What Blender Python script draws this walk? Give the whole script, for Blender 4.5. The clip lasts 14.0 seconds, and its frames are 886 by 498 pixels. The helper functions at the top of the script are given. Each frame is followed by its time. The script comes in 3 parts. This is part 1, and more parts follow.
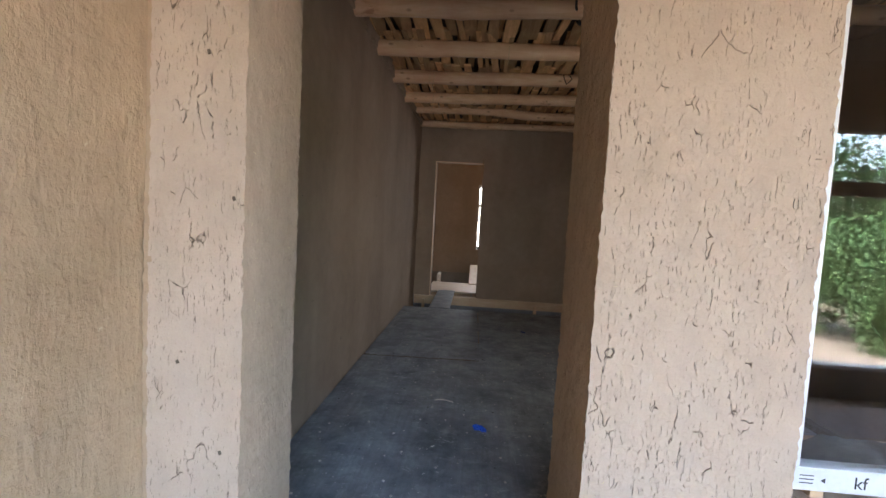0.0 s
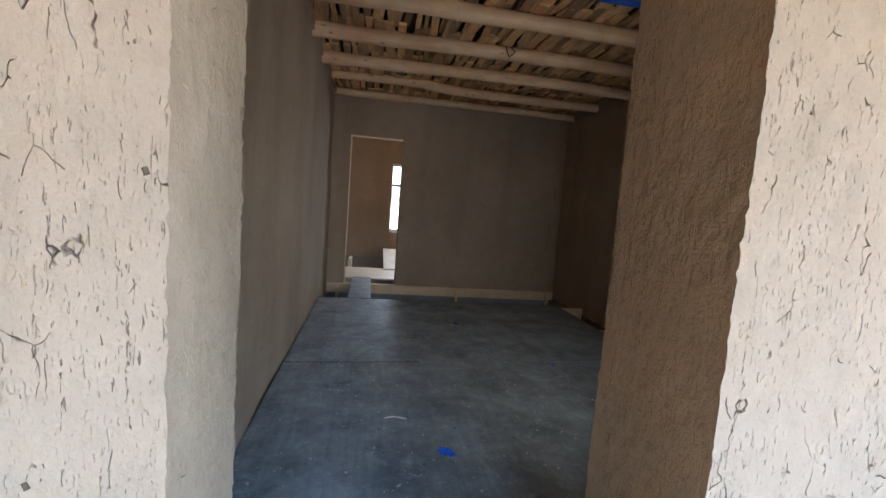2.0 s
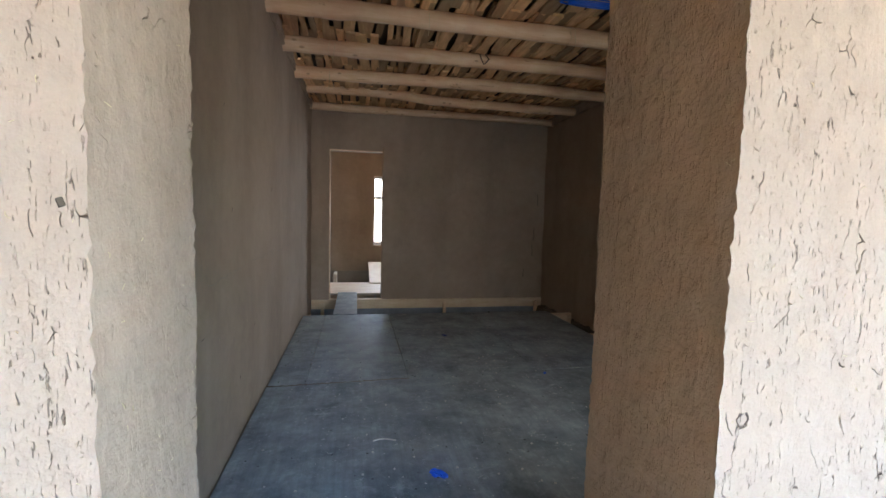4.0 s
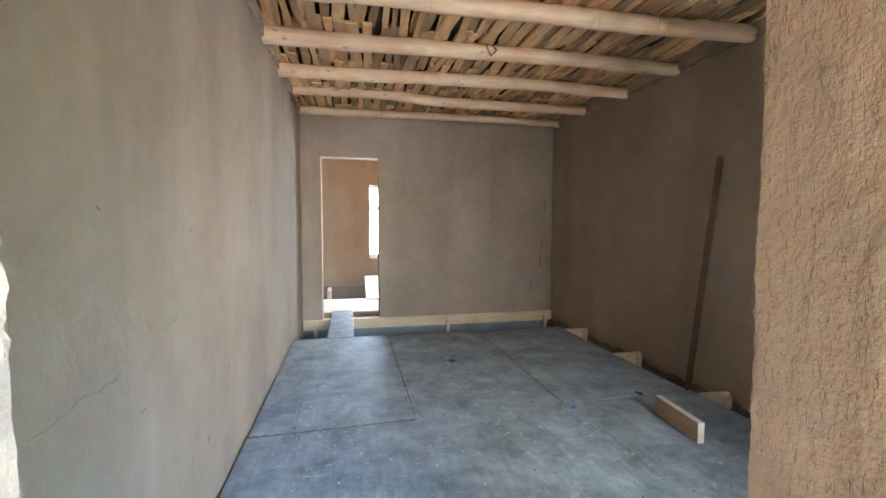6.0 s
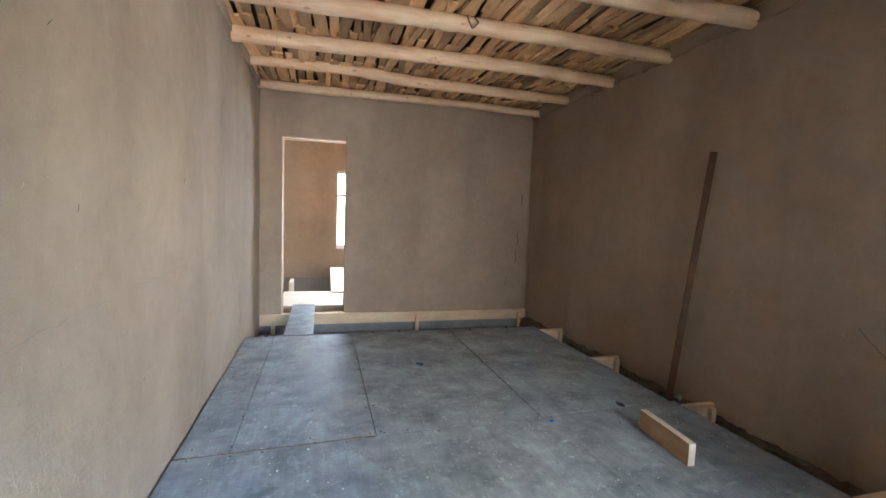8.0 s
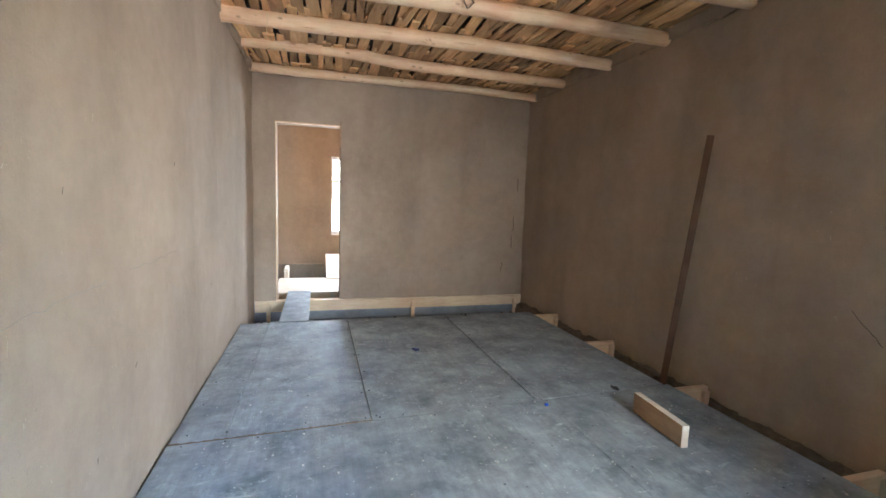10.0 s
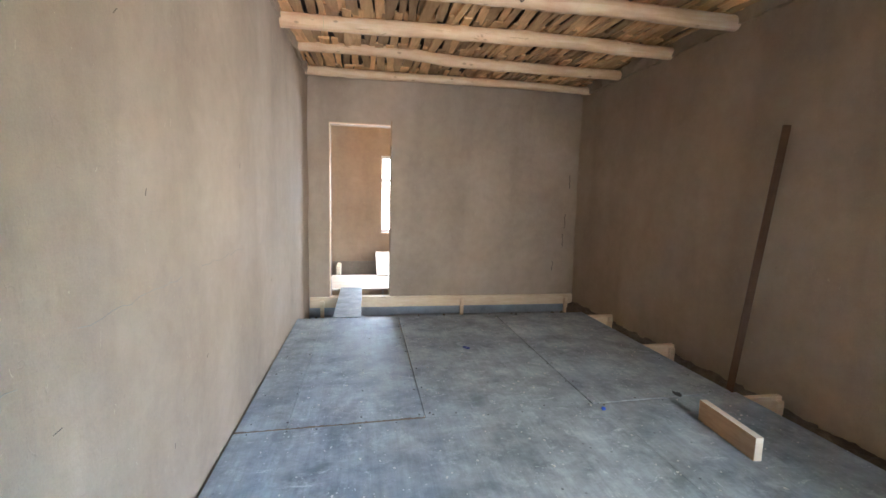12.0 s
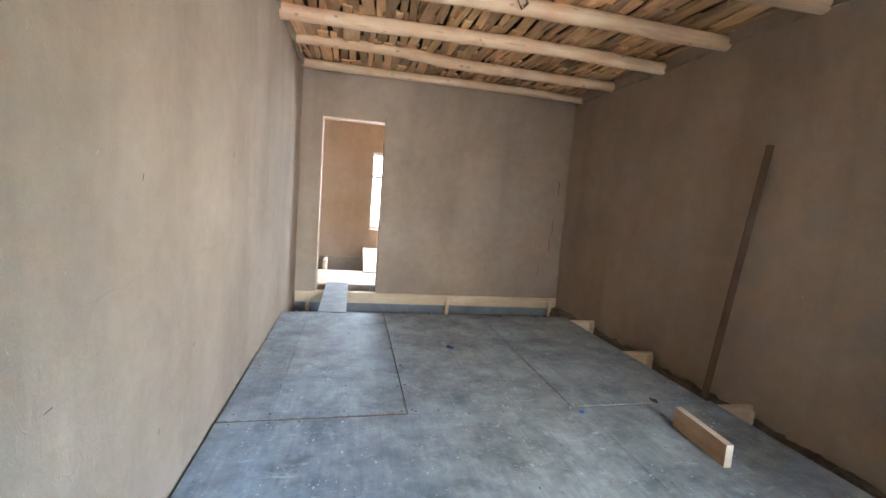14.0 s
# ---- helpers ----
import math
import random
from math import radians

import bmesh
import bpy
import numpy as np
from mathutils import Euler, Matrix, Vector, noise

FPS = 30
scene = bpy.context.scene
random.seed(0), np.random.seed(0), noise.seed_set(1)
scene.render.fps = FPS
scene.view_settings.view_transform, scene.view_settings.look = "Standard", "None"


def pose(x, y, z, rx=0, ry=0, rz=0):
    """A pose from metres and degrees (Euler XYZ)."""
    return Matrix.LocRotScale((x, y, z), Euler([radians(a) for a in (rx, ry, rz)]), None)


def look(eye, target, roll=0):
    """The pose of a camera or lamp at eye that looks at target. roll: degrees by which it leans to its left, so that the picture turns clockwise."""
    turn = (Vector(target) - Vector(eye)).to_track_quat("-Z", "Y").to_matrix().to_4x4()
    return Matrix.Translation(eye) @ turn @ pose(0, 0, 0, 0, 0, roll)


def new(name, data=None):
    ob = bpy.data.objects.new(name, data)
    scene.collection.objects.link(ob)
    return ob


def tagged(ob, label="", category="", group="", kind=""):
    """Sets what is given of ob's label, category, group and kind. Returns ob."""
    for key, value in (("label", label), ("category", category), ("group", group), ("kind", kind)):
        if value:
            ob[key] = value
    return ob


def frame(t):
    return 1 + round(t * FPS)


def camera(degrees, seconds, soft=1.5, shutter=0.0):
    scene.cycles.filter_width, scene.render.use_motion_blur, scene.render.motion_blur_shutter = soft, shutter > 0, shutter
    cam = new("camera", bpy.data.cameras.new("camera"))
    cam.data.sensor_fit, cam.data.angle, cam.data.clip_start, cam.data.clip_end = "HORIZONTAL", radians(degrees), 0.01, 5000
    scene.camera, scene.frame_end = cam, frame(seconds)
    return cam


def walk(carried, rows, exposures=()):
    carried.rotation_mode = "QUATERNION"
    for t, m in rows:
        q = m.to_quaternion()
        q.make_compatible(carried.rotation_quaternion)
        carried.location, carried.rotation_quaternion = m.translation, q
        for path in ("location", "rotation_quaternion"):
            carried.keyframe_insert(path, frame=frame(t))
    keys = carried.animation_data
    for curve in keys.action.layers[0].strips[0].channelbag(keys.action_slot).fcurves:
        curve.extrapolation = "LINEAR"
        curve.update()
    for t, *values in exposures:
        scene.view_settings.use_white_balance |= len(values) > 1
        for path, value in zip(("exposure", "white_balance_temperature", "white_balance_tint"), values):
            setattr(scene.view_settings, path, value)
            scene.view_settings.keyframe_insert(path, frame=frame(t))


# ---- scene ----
cam = camera(90.2, 14.0)
PATH = [
    (0, (1.075, -1.384, 1.413), (0.935, 0.606, 1.276), 3.1),
    (0.5, (0.987, -1.243, 1.4), (0.894, 0.747, 1.224), 3.1),
    (1, (0.881, -1.046, 1.405), (0.851, 0.946, 1.226), 2.7),
    (1.5, (0.773, -0.909, 1.407), (0.862, 1.079, 1.202), 3.7),
    (2, (0.671, -0.826, 1.422), (1.004, 1.136, 1.223), 4.3),
    (2.5, (0.707, -0.819, 1.43), (1.176, 1.115, 1.233), 4.8),
    (3, (0.733, -0.824, 1.436), (1.178, 1.117, 1.255), 2.1),
    (3.5, (0.718, -0.816, 1.432), (1.117, 1.138, 1.27), 1.8),
    (5.8, (0.729, -0.231, 1.47), (1.109, 1.728, 1.33), 0.2),
    (6, (0.719, -0.181, 1.468), (1.129, 1.773, 1.348), 0.1),
    (6.5, (0.692, -0.036, 1.463), (1.265, 1.876, 1.33), 1.1),
    (7, (0.794, 0.128, 1.453), (1.307, 2.058, 1.345), 1.5),
    (7.5, (0.804, 0.202, 1.449), (1.29, 2.135, 1.28), 2.0),
    (8, (0.827, 0.213, 1.457), (1.358, 2.135, 1.303), 2.0),
    (8.2, (0.817, 0.218, 1.473), (1.391, 2.128, 1.327), 2.5),
    (10.5, (0.85, 0.242, 1.424), (1.367, 2.161, 1.198), 1.0),
    (11, (0.854, 0.268, 1.413), (1.261, 2.212, 1.182), 1.0),
    (11.5, (0.806, 0.257, 1.428), (1.103, 2.213, 1.137), 0.8),
    (12, (0.794, 0.262, 1.439), (1.141, 2.219, 1.211), 1.4),
    (12.5, (0.755, 0.274, 1.439), (1.139, 2.223, 1.209), 2.1),
    (13, (0.724, 0.289, 1.422), (1.128, 2.235, 1.199), 3.5),
    (13.5, (0.735, 0.252, 1.439), (1.163, 2.191, 1.203), 4.8),
    (14, (0.759, 0.23, 1.44), (1.168, 2.175, 1.215), 4.4),
]
EXPOSURES = [(0, 4.6, 6450, 16), (1, 4.75, 6100, 12), (2, 4.95, 5900, 10), (3.5, 5.0, 5900, 10), (6, 6.9, 5500, 6), (8, 6.85, 5700, 8), (10.5, 7.1, 5650, 8), (14, 7.15, 5650, 8)]
walk(cam, [(t, look(eye, target, roll)) for t, eye, target, roll in PATH], EXPOSURES)

# ---------------------------------------------------------------- light
world = bpy.data.worlds.new("world")
scene.world = world
world.use_nodes = True
wn = world.node_tree
sky = wn.nodes.new("ShaderNodeTexSky")
sky.sky_type, sky.sun_disc = "NISHITA", False
sky.sun_elevation, sky.sun_rotation = radians(50), radians(-72)
sky.air_density, sky.dust_density, sky.ozone_density = 1.0, 4.0, 1.0
wn.links.new(sky.outputs[0], wn.nodes["Background"].inputs[0])
wn.nodes["Background"].inputs[1].default_value = 0.15

sun = new("sun", bpy.data.lights.new("sun", "SUN"))
sun.data.energy, sun.data.angle, sun.data.color = 2.5, radians(4), (1.0, 0.95, 0.89)
sun.matrix_world = look((0, 0, 20), (20 * 0.84 * math.sin(radians(72)), -20 * 0.84 * math.cos(radians(72)), 0))

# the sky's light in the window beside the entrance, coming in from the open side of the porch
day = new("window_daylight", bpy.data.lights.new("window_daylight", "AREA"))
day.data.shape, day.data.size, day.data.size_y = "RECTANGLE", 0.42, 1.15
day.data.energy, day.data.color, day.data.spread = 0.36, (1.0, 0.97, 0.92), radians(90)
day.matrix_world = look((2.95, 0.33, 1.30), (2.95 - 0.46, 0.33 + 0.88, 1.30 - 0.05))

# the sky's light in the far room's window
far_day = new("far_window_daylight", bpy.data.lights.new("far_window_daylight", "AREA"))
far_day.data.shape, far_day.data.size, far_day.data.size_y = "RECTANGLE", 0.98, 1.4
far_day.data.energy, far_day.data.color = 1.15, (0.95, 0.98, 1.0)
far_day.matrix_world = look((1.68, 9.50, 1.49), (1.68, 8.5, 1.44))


# ---------------------------------------------------------------- materials
def material(name, rough=0.8, metal=0.0, spec=0.3):
    m = bpy.data.materials.new(name)
    m.use_nodes = True
    b = m.node_tree.nodes["Principled BSDF"]
    b.inputs["Roughness"].default_value = rough
    b.inputs["Metallic"].default_value = metal
    b.inputs["Specular IOR Level"].default_value = spec
    return m, m.node_tree, b


def node(nt, kind, **values):
    n = nt.nodes.new(kind)
    for k, v in values.items():
        n.inputs[k.replace("_", " ")].default_value = v
    return n


def coords(nt, scale=(1, 1, 1), space="Position"):
    mp = nt.nodes.new("ShaderNodeMapping")
    mp.inputs["Scale"].default_value = scale
    if space == "Position":
        nt.links.new(nt.nodes.new("ShaderNodeNewGeometry").outputs["Position"], mp.inputs[0])
    else:
        nt.links.new(nt.nodes.new("ShaderNodeTexCoord").outputs["Object"], mp.inputs[0])
    return mp.outputs[0]


def noise_tex(nt, vec, scale, detail=4.0, rough=0.55, distort=0.0):
    n = node(nt, "ShaderNodeTexNoise", Scale=scale, Detail=detail, Roughness=rough, Distortion=distort)
    nt.links.new(vec, n.inputs["Vector"])
    return n.outputs[0]


def ramp(nt, fac, *stops):
    r = nt.nodes.new("ShaderNodeValToRGB")
    while len(r.color_ramp.elements) < len(stops):
        r.color_ramp.elements.new(0.5)
    for e, (p, c) in zip(r.color_ramp.elements, stops):
        e.position = p
        e.color = (c, c, c, 1) if isinstance(c, (int, float)) else (*c, 1)
    nt.links.new(fac, r.inputs[0])
    return r.outputs[0]


def blend(nt, fac, a, b, mode="MIX"):
    m = nt.nodes.new("ShaderNodeMix")
    m.data_type, m.blend_type = "RGBA", mode
    for v, i in ((fac, 0), (a, 6), (b, 7)):
        if isinstance(v, (int, float)):
            m.inputs[i].default_value = v
        elif isinstance(v, tuple):
            m.inputs[i].default_value = (*v, 1)
        else:
            nt.links.new(v, m.inputs[i])
    return m.outputs[2]


def math_node(nt, op, a, b):
    m = nt.nodes.new("ShaderNodeMath")
    m.operation = op
    for v, i in ((a, 0), (b, 1)):
        if isinstance(v, (int, float)):
            m.inputs[i].default_value = v
        else:
            nt.links.new(v, m.inputs[i])
    return m.outputs[0]


def bump(nt, b, height, strength, distance):
    n = node(nt, "ShaderNodeBump", Strength=strength, Distance=distance)
    nt.links.new(height, n.inputs["Height"])
    nt.links.new(n.outputs[0], b.inputs["Normal"])


def mud_plaster(name, light, dark, cracks, pitted, relief, depth=0.015):
    """Straw-clay plaster: blotches, grain, dragged pits, drying cracks, straw flecks."""
    m, nt, b = material(name, 0.93, 0, 0.15)
    p = coords(nt)
    blot = noise_tex(nt, p, 1.1, 5, 0.6, 0.4)
    col = blend(nt, ramp(nt, blot, (0.32, 0.0), (0.7, 1.0)), dark, light)
    # soft upright bands, stronger indoors: door and window light and shade put into colour
    bands = noise_tex(nt, coords(nt, (1.6, 1.6, 0.3)), 1.0, 3, 0.5, 0.6)
    col = blend(nt, 0.28 if pitted < 0.1 else 0.12, col, ramp(nt, bands, (0.34, 0.30), (0.52, 0.52), (0.7, 0.60)), "OVERLAY")
    mid = noise_tex(nt, p, 9, 5, 0.65)
    col = blend(nt, 0.24 if pitted < 0.1 else 0.2, col, ramp(nt, mid, (0.3, 0.35), (0.7, 0.62)), "OVERLAY")
    grain = noise_tex(nt, p, 140, 3, 0.7)
    col = blend(nt, 0.12, col, ramp(nt, grain, (0.25, 0.3), (0.75, 0.7)), "OVERLAY")
    pits = noise_tex(nt, coords(nt, (180, 180, 24)), 1.0, 2, 0.55, 0.9)
    pit = ramp(nt, pits, (0.650, 0.0), (0.688, 1.0))
    area = ramp(nt, noise_tex(nt, p, 4.5, 3), (0.41, 0.0), (0.58, 1.0))
    pit = math_node(nt, "MULTIPLY", pit, area)
    gouge = ramp(nt, noise_tex(nt, coords(nt, (110, 110, 13)), 1.0, 2, 0.55, 1.0), (0.69, 0.0), (0.725, 1.0))
    pit = math_node(nt, "MAXIMUM", pit, math_node(nt, "MULTIPLY", gouge, min(1.0, pitted + 0.1)))
    col = blend(nt, math_node(nt, "MULTIPLY", pit, 0.95 * min(1, pitted + 0.08)), col, tuple(c * 0.48 for c in dark))
    warp = nt.nodes.new("ShaderNodeVectorMath")
    warp.operation = "MULTIPLY_ADD"
    wob = node(nt, "ShaderNodeTexNoise", Scale=7.0, Detail=3.0)
    nt.links.new(p, wob.inputs["Vector"])
    nt.links.new(wob.outputs["Color"], warp.inputs[0])
    warp.inputs[1].default_value = (0.07, 0.07, 0.10)
    nt.links.new(coords(nt, (1, 1, 0.3)), warp.inputs[2])
    vor = node(nt, "ShaderNodeTexVoronoi", Scale=17.0)
    vor.feature = "DISTANCE_TO_EDGE"
    nt.links.new(warp.outputs[0], vor.inputs["Vector"])
    line = ramp(nt, vor.outputs["Distance"], (0.005, 1.0), (0.015, 0.0))
    broken = ramp(nt, noise_tex(nt, p, 11.0, 3), (0.565, 0.0), (0.62, 1.0))
    crack = math_node(nt, "MULTIPLY", math_node(nt, "MULTIPLY", line, broken), cracks)
    col = blend(nt, math_node(nt, "MULTIPLY", crack, 0.8), col, tuple(c * 0.22 for c in dark))
    straw = noise_tex(nt, coords(nt, (60, 60, 22)), 1.0, 1, 0.5, 1.5)
    fleck = ramp(nt, straw, (0.76, 0.0), (0.79, 1.0))
    col = blend(nt, math_node(nt, "MULTIPLY", fleck, 0.35), col, (0.62, 0.52, 0.36))
    nt.links.new(col, b.inputs["Base Color"])
    h = math_node(nt, "ADD", math_node(nt, "MULTIPLY", mid, 0.8), math_node(nt, "MULTIPLY", grain, 0.04))
    drag = noise_tex(nt, coords(nt, (16, 16, 5)), 1.0, 5, 0.6, 0.5)
    h = math_node(nt, "ADD", h, math_node(nt, "MULTIPLY", drag, 0.42))
    h = math_node(nt, "SUBTRACT", h, math_node(nt, "MULTIPLY", pit, 0.9 * min(1, pitted + 0.15)))
    h = math_node(nt, "SUBTRACT", h, math_node(nt, "MULTIPLY", crack, 0.9))
    bump(nt, b, h, relief, depth)
    return m


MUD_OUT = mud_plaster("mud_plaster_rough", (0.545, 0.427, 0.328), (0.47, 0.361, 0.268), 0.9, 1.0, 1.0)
# trowelled plaster; its browner colour paints in the shade and warm bounced light
MUD_REVEAL_SHADED = mud_plaster("mud_plaster_trowelled_shaded", (0.47, 0.338, 0.222), (0.40, 0.282, 0.180), 0.03, 0.04, 1.0, 0.026)
MUD_WIPED = mud_plaster("mud_plaster_wiped", (0.53, 0.412, 0.310), (0.46, 0.350, 0.256), 0.35, 0.25, 1.0, 0.018)
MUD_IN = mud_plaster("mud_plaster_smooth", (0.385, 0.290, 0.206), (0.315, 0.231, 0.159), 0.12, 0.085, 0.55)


def wood(name, light, dark, grain_scale=(2, 26, 26), rough=0.62, per="none", vary=0.25, relief=0.25, bark=False):
    m, nt, b = material(name, rough, 0, 0.3)
    p = coords(nt, grain_scale, "Object")
    g = noise_tex(nt, p, 1.0, 6, 0.6, 0.8)
    col = blend(nt, ramp(nt, g, (0.3, 0.0), (0.7, 1.0)), dark, light)
    big = noise_tex(nt, coords(nt), 3.0, 4, 0.6)
    col = blend(nt, 0.5, col, ramp(nt, big, (0.3, 0.32), (0.72, 0.66)), "OVERLAY")
    if per != "none":
        if per == "island":
            r = nt.nodes.new("ShaderNodeNewGeometry").outputs["Random Per Island"]
        else:
            r = nt.nodes.new("ShaderNodeObjectInfo").outputs["Random"]
        col = blend(nt, 1.0, col, ramp(nt, r, (0.0, 1 - vary), (0.5, (1.0, 0.97, 0.93)), (1.0, (1 + vary * 0.6, 1 + vary * 0.5, 1 + vary * 0.35))), "MULTIPLY")
    if bark:
        left = ramp(nt, noise_tex(nt, coords(nt, (2.0, 6, 6)), 1.0, 5, 0.7, 0.8), (0.63, 0.0), (0.69, 1.0))
        col = blend(nt, math_node(nt, "MULTIPLY", left, 0.75), col, (0.33, 0.15, 0.07))
        knot = node(nt, "ShaderNodeTexVoronoi", Scale=1.0)
        nt.links.new(coords(nt, (4.5, 9, 9)), knot.inputs["Vector"])
        spot = ramp(nt, knot.outputs["Distance"], (0.07, 1.0), (0.14, 0.0))
        col = blend(nt, math_node(nt, "MULTIPLY", spot, 0.6), col, (0.24, 0.12, 0.06))
        g = math_node(nt, "ADD", g, math_node(nt, "ADD", left, spot))
    nt.links.new(col, b.inputs["Base Color"])
    bump(nt, b, g, relief, 0.004)
    return m


LOG = wood("peeled_poplar_log", (0.82, 0.60, 0.40), (0.68, 0.44, 0.25), (2.2, 20, 20), 0.5, "object", 0.12, 0.3, True)
DECK = wood("split_wood_decking", (0.78, 0.51, 0.265), (0.54, 0.32, 0.15), (24, 3, 24), 0.75, "island", 0.5, 0.6)
PINE = wood("sawn_pine", (0.74, 0.57, 0.38), (0.62, 0.44, 0.27), (3, 22, 22), 0.65, "object", 0.12, 0.25)
PLANK = wood("weathered_plank", (0.14, 0.070, 0.034), (0.09, 0.045, 0.021), (22, 22, 2), 0.7)
BLOCKFACE = wood("brown_timber", (0.44, 0.29, 0.17), (0.32, 0.20, 0.11), (22, 3, 22), 0.7)


def floor_panel_material():
    m, nt, b = material("grey_formwork_panel", 0.5, 0, 0.4)
    p = coords(nt)
    patch = noise_tex(nt, p, 2.6, 8, 0.72, 0.1)
    col = blend(nt, ramp(nt, patch, (0.34, 0.0), (0.70, 1.0)), (0.130, 0.150, 0.158), (0.385, 0.420, 0.440))
    streak = noise_tex(nt, coords(nt, (30, 1.5, 1)), 1.0, 7, 0.74, 0.25)
    col = blend(nt, 0.45, col, ramp(nt, streak, (0.3, 0.26), (0.72, 0.72)), "OVERLAY")
    dust = ramp(nt, noise_tex(nt, coords(nt, (7.5, 4.5, 1)), 1.0, 8, 0.78, 0.1), (0.54, 0.0), (0.66, 1.0))
    col = blend(nt, math_node(nt, "MULTIPLY", dust, 0.38), col, (0.50, 0.535, 0.54))
    smear = ramp(nt, noise_tex(nt, coords(nt, (5.0, 11.0, 1)), 1.0, 9, 0.8, 0.5), (0.595, 0.0), (0.64, 1.0))
    col = blend(nt, math_node(nt, "MULTIPLY", smear, 0.5), col, (0.60, 0.62, 0.62))
    stain = ramp(nt, noise_tex(nt, p, 3.7, 6, 0.7, 0.2), (0.58, 0.0), (0.68, 1.0))
    col = blend(nt, math_node(nt, "MULTIPLY", stain, 0.35), col, (0.10, 0.103, 0.106))
    scuff = ramp(nt, noise_tex(nt, coords(nt, (6.5, 8.5, 1)), 1.0, 6, 0.62, 0.7), (0.57, 0.0), (0.72, 1.0))
    col = blend(nt, math_node(nt, "MULTIPLY", scuff, 0.3), col, (0.58, 0.61, 0.63))
    tread = ramp(nt, noise_tex(nt, p, 1.35, 5, 0.6, 0.5), (0.50, 0.0), (0.66, 1.0))
    col = blend(nt, math_node(nt, "MULTIPLY", tread, 0.3), col, (0.085, 0.09, 0.095))
    speck = node(nt, "ShaderNodeTexVoronoi", Scale=19.0)
    nt.links.new(p, speck.inputs["Vector"])
    dot = ramp(nt, speck.outputs["Distance"], (0.07, 1.0), (0.13, 0.0))
    dot = math_node(nt, "MULTIPLY", dot, ramp(nt, noise_tex(nt, p, 4.0, 3), (0.48, 0.0), (0.6, 1.0)))
    col = blend(nt, math_node(nt, "MULTIPLY", dot, 0.9), col, (0.62, 0.62, 0.60))
    grit = node(nt, "ShaderNodeTexVoronoi", Scale=11.0)
    nt.links.new(p, grit.inputs["Vector"])
    spot = ramp(nt, grit.outputs["Distance"], (0.05, 1.0), (0.10, 0.0))
    spot = math_node(nt, "MULTIPLY", spot, ramp(nt, noise_tex(nt, p, 3.1, 3), (0.50, 0.0), (0.58, 1.0)))
    col = blend(nt, math_node(nt, "MULTIPLY", spot, 0.8), col, (0.03, 0.032, 0.036))
    scrape = ramp(nt, noise_tex(nt, coords(nt, (60, 5.0, 1)), 1.0, 3, 0.6, 1.4), (0.70, 0.0), (0.73, 1.0))
    col = blend(nt, math_node(nt, "MULTIPLY", scrape, 0.55), col, (0.62, 0.65, 0.67))
    r = nt.nodes.new("ShaderNodeObjectInfo").outputs["Random"]
    col = blend(nt, 1.0, col, ramp(nt, r, (0.0, 0.84), (1.0, 1.12)), "MULTIPLY")
    nt.links.new(col, b.inputs["Base Color"])
    nt.links.new(ramp(nt, streak, (0.3, 0.46), (0.7, 0.66)), b.inputs["Roughness"])
    bump(nt, b, math_node(nt, "ADD", streak, math_node(nt, "MULTIPLY", dot, 0.7)), 0.2, 0.003)
    return m


PANEL = floor_panel_material()


def speckled(name, a, b_, scale=6.0, rough=0.85, relief=0.3, spec=0.3):
    m, nt, b = material(name, rough, 0, spec)
    p = coords(nt)
    n1, n2 = noise_tex(nt, p, scale, 6, 0.65, 0.3), noise_tex(nt, p, scale * 14, 3, 0.7)
    col = blend(nt, ramp(nt, n1, (0.3, 0.0), (0.7, 1.0)), a, b_)
    col = blend(nt, 0.25, col, ramp(nt, n2, (0.3, 0.3), (0.7, 0.7)), "OVERLAY")
    nt.links.new(col, b.inputs["Base Color"])
    bump(nt, b, math_node(nt, "ADD", n1, math_node(nt, "MULTIPLY", n2, 0.4)), relief, 0.006)
    return m


CONCRETE = speckled("grey_concrete", (0.20, 0.215, 0.23), (0.30, 0.315, 0.33), 4)
EARTH = speckled("dusty_earth", (0.22, 0.185, 0.145), (0.31, 0.265, 0.215), 3, 0.95)
CLOD = speckled("dark_mud_clods", (0.10, 0.078, 0.054), (0.18, 0.14, 0.10), 9, 0.95)
GRASSY = speckled("dusty_yard_earth", (0.19, 0.165, 0.135), (0.27, 0.24, 0.20), 0.6, 0.95)
ROOFMUD = speckled("mud_roof", (0.34, 0.26, 0.18), (0.44, 0.35, 0.25), 2, 0.95)
WHITE = speckled("white_plastic", (0.66, 0.67, 0.68), (0.74, 0.74, 0.74), 3, 0.35, 0.03, 0.5)
DARKPAINT = speckled("dark_painted_board", (0.035, 0.04, 0.042), (0.055, 0.06, 0.06), 5, 0.55)
DARKTIMBER = speckled("dark_timber", (0.07, 0.05, 0.035), (0.11, 0.08, 0.055), 7, 0.7)
BLUE = speckled("blue_plastic", (0.01, 0.09, 0.55), (0.02, 0.14, 0.70), 20, 0.4, 0.1, 0.5)
NAVY = speckled("dark_blue_plastic", (0.01, 0.03, 0.16), (0.02, 0.05, 0.24), 20, 0.45, 0.1, 0.5)
BLACK = speckled("black_rubber", (0.012, 0.012, 0.012), (0.022, 0.022, 0.022), 30, 0.5, 0.1, 0.4)
WIRE = speckled("rusty_wire", (0.10, 0.07, 0.05), (0.16, 0.11, 0.08), 40, 0.6, 0.1, 0.4)
STRAW = speckled("dry_straw", (0.52, 0.42, 0.24), (0.66, 0.55, 0.34), 30, 0.8)
CHIP = speckled("plaster_crumbs", (0.45, 0.42, 0.37), (0.66, 0.64, 0.60), 30, 0.9)
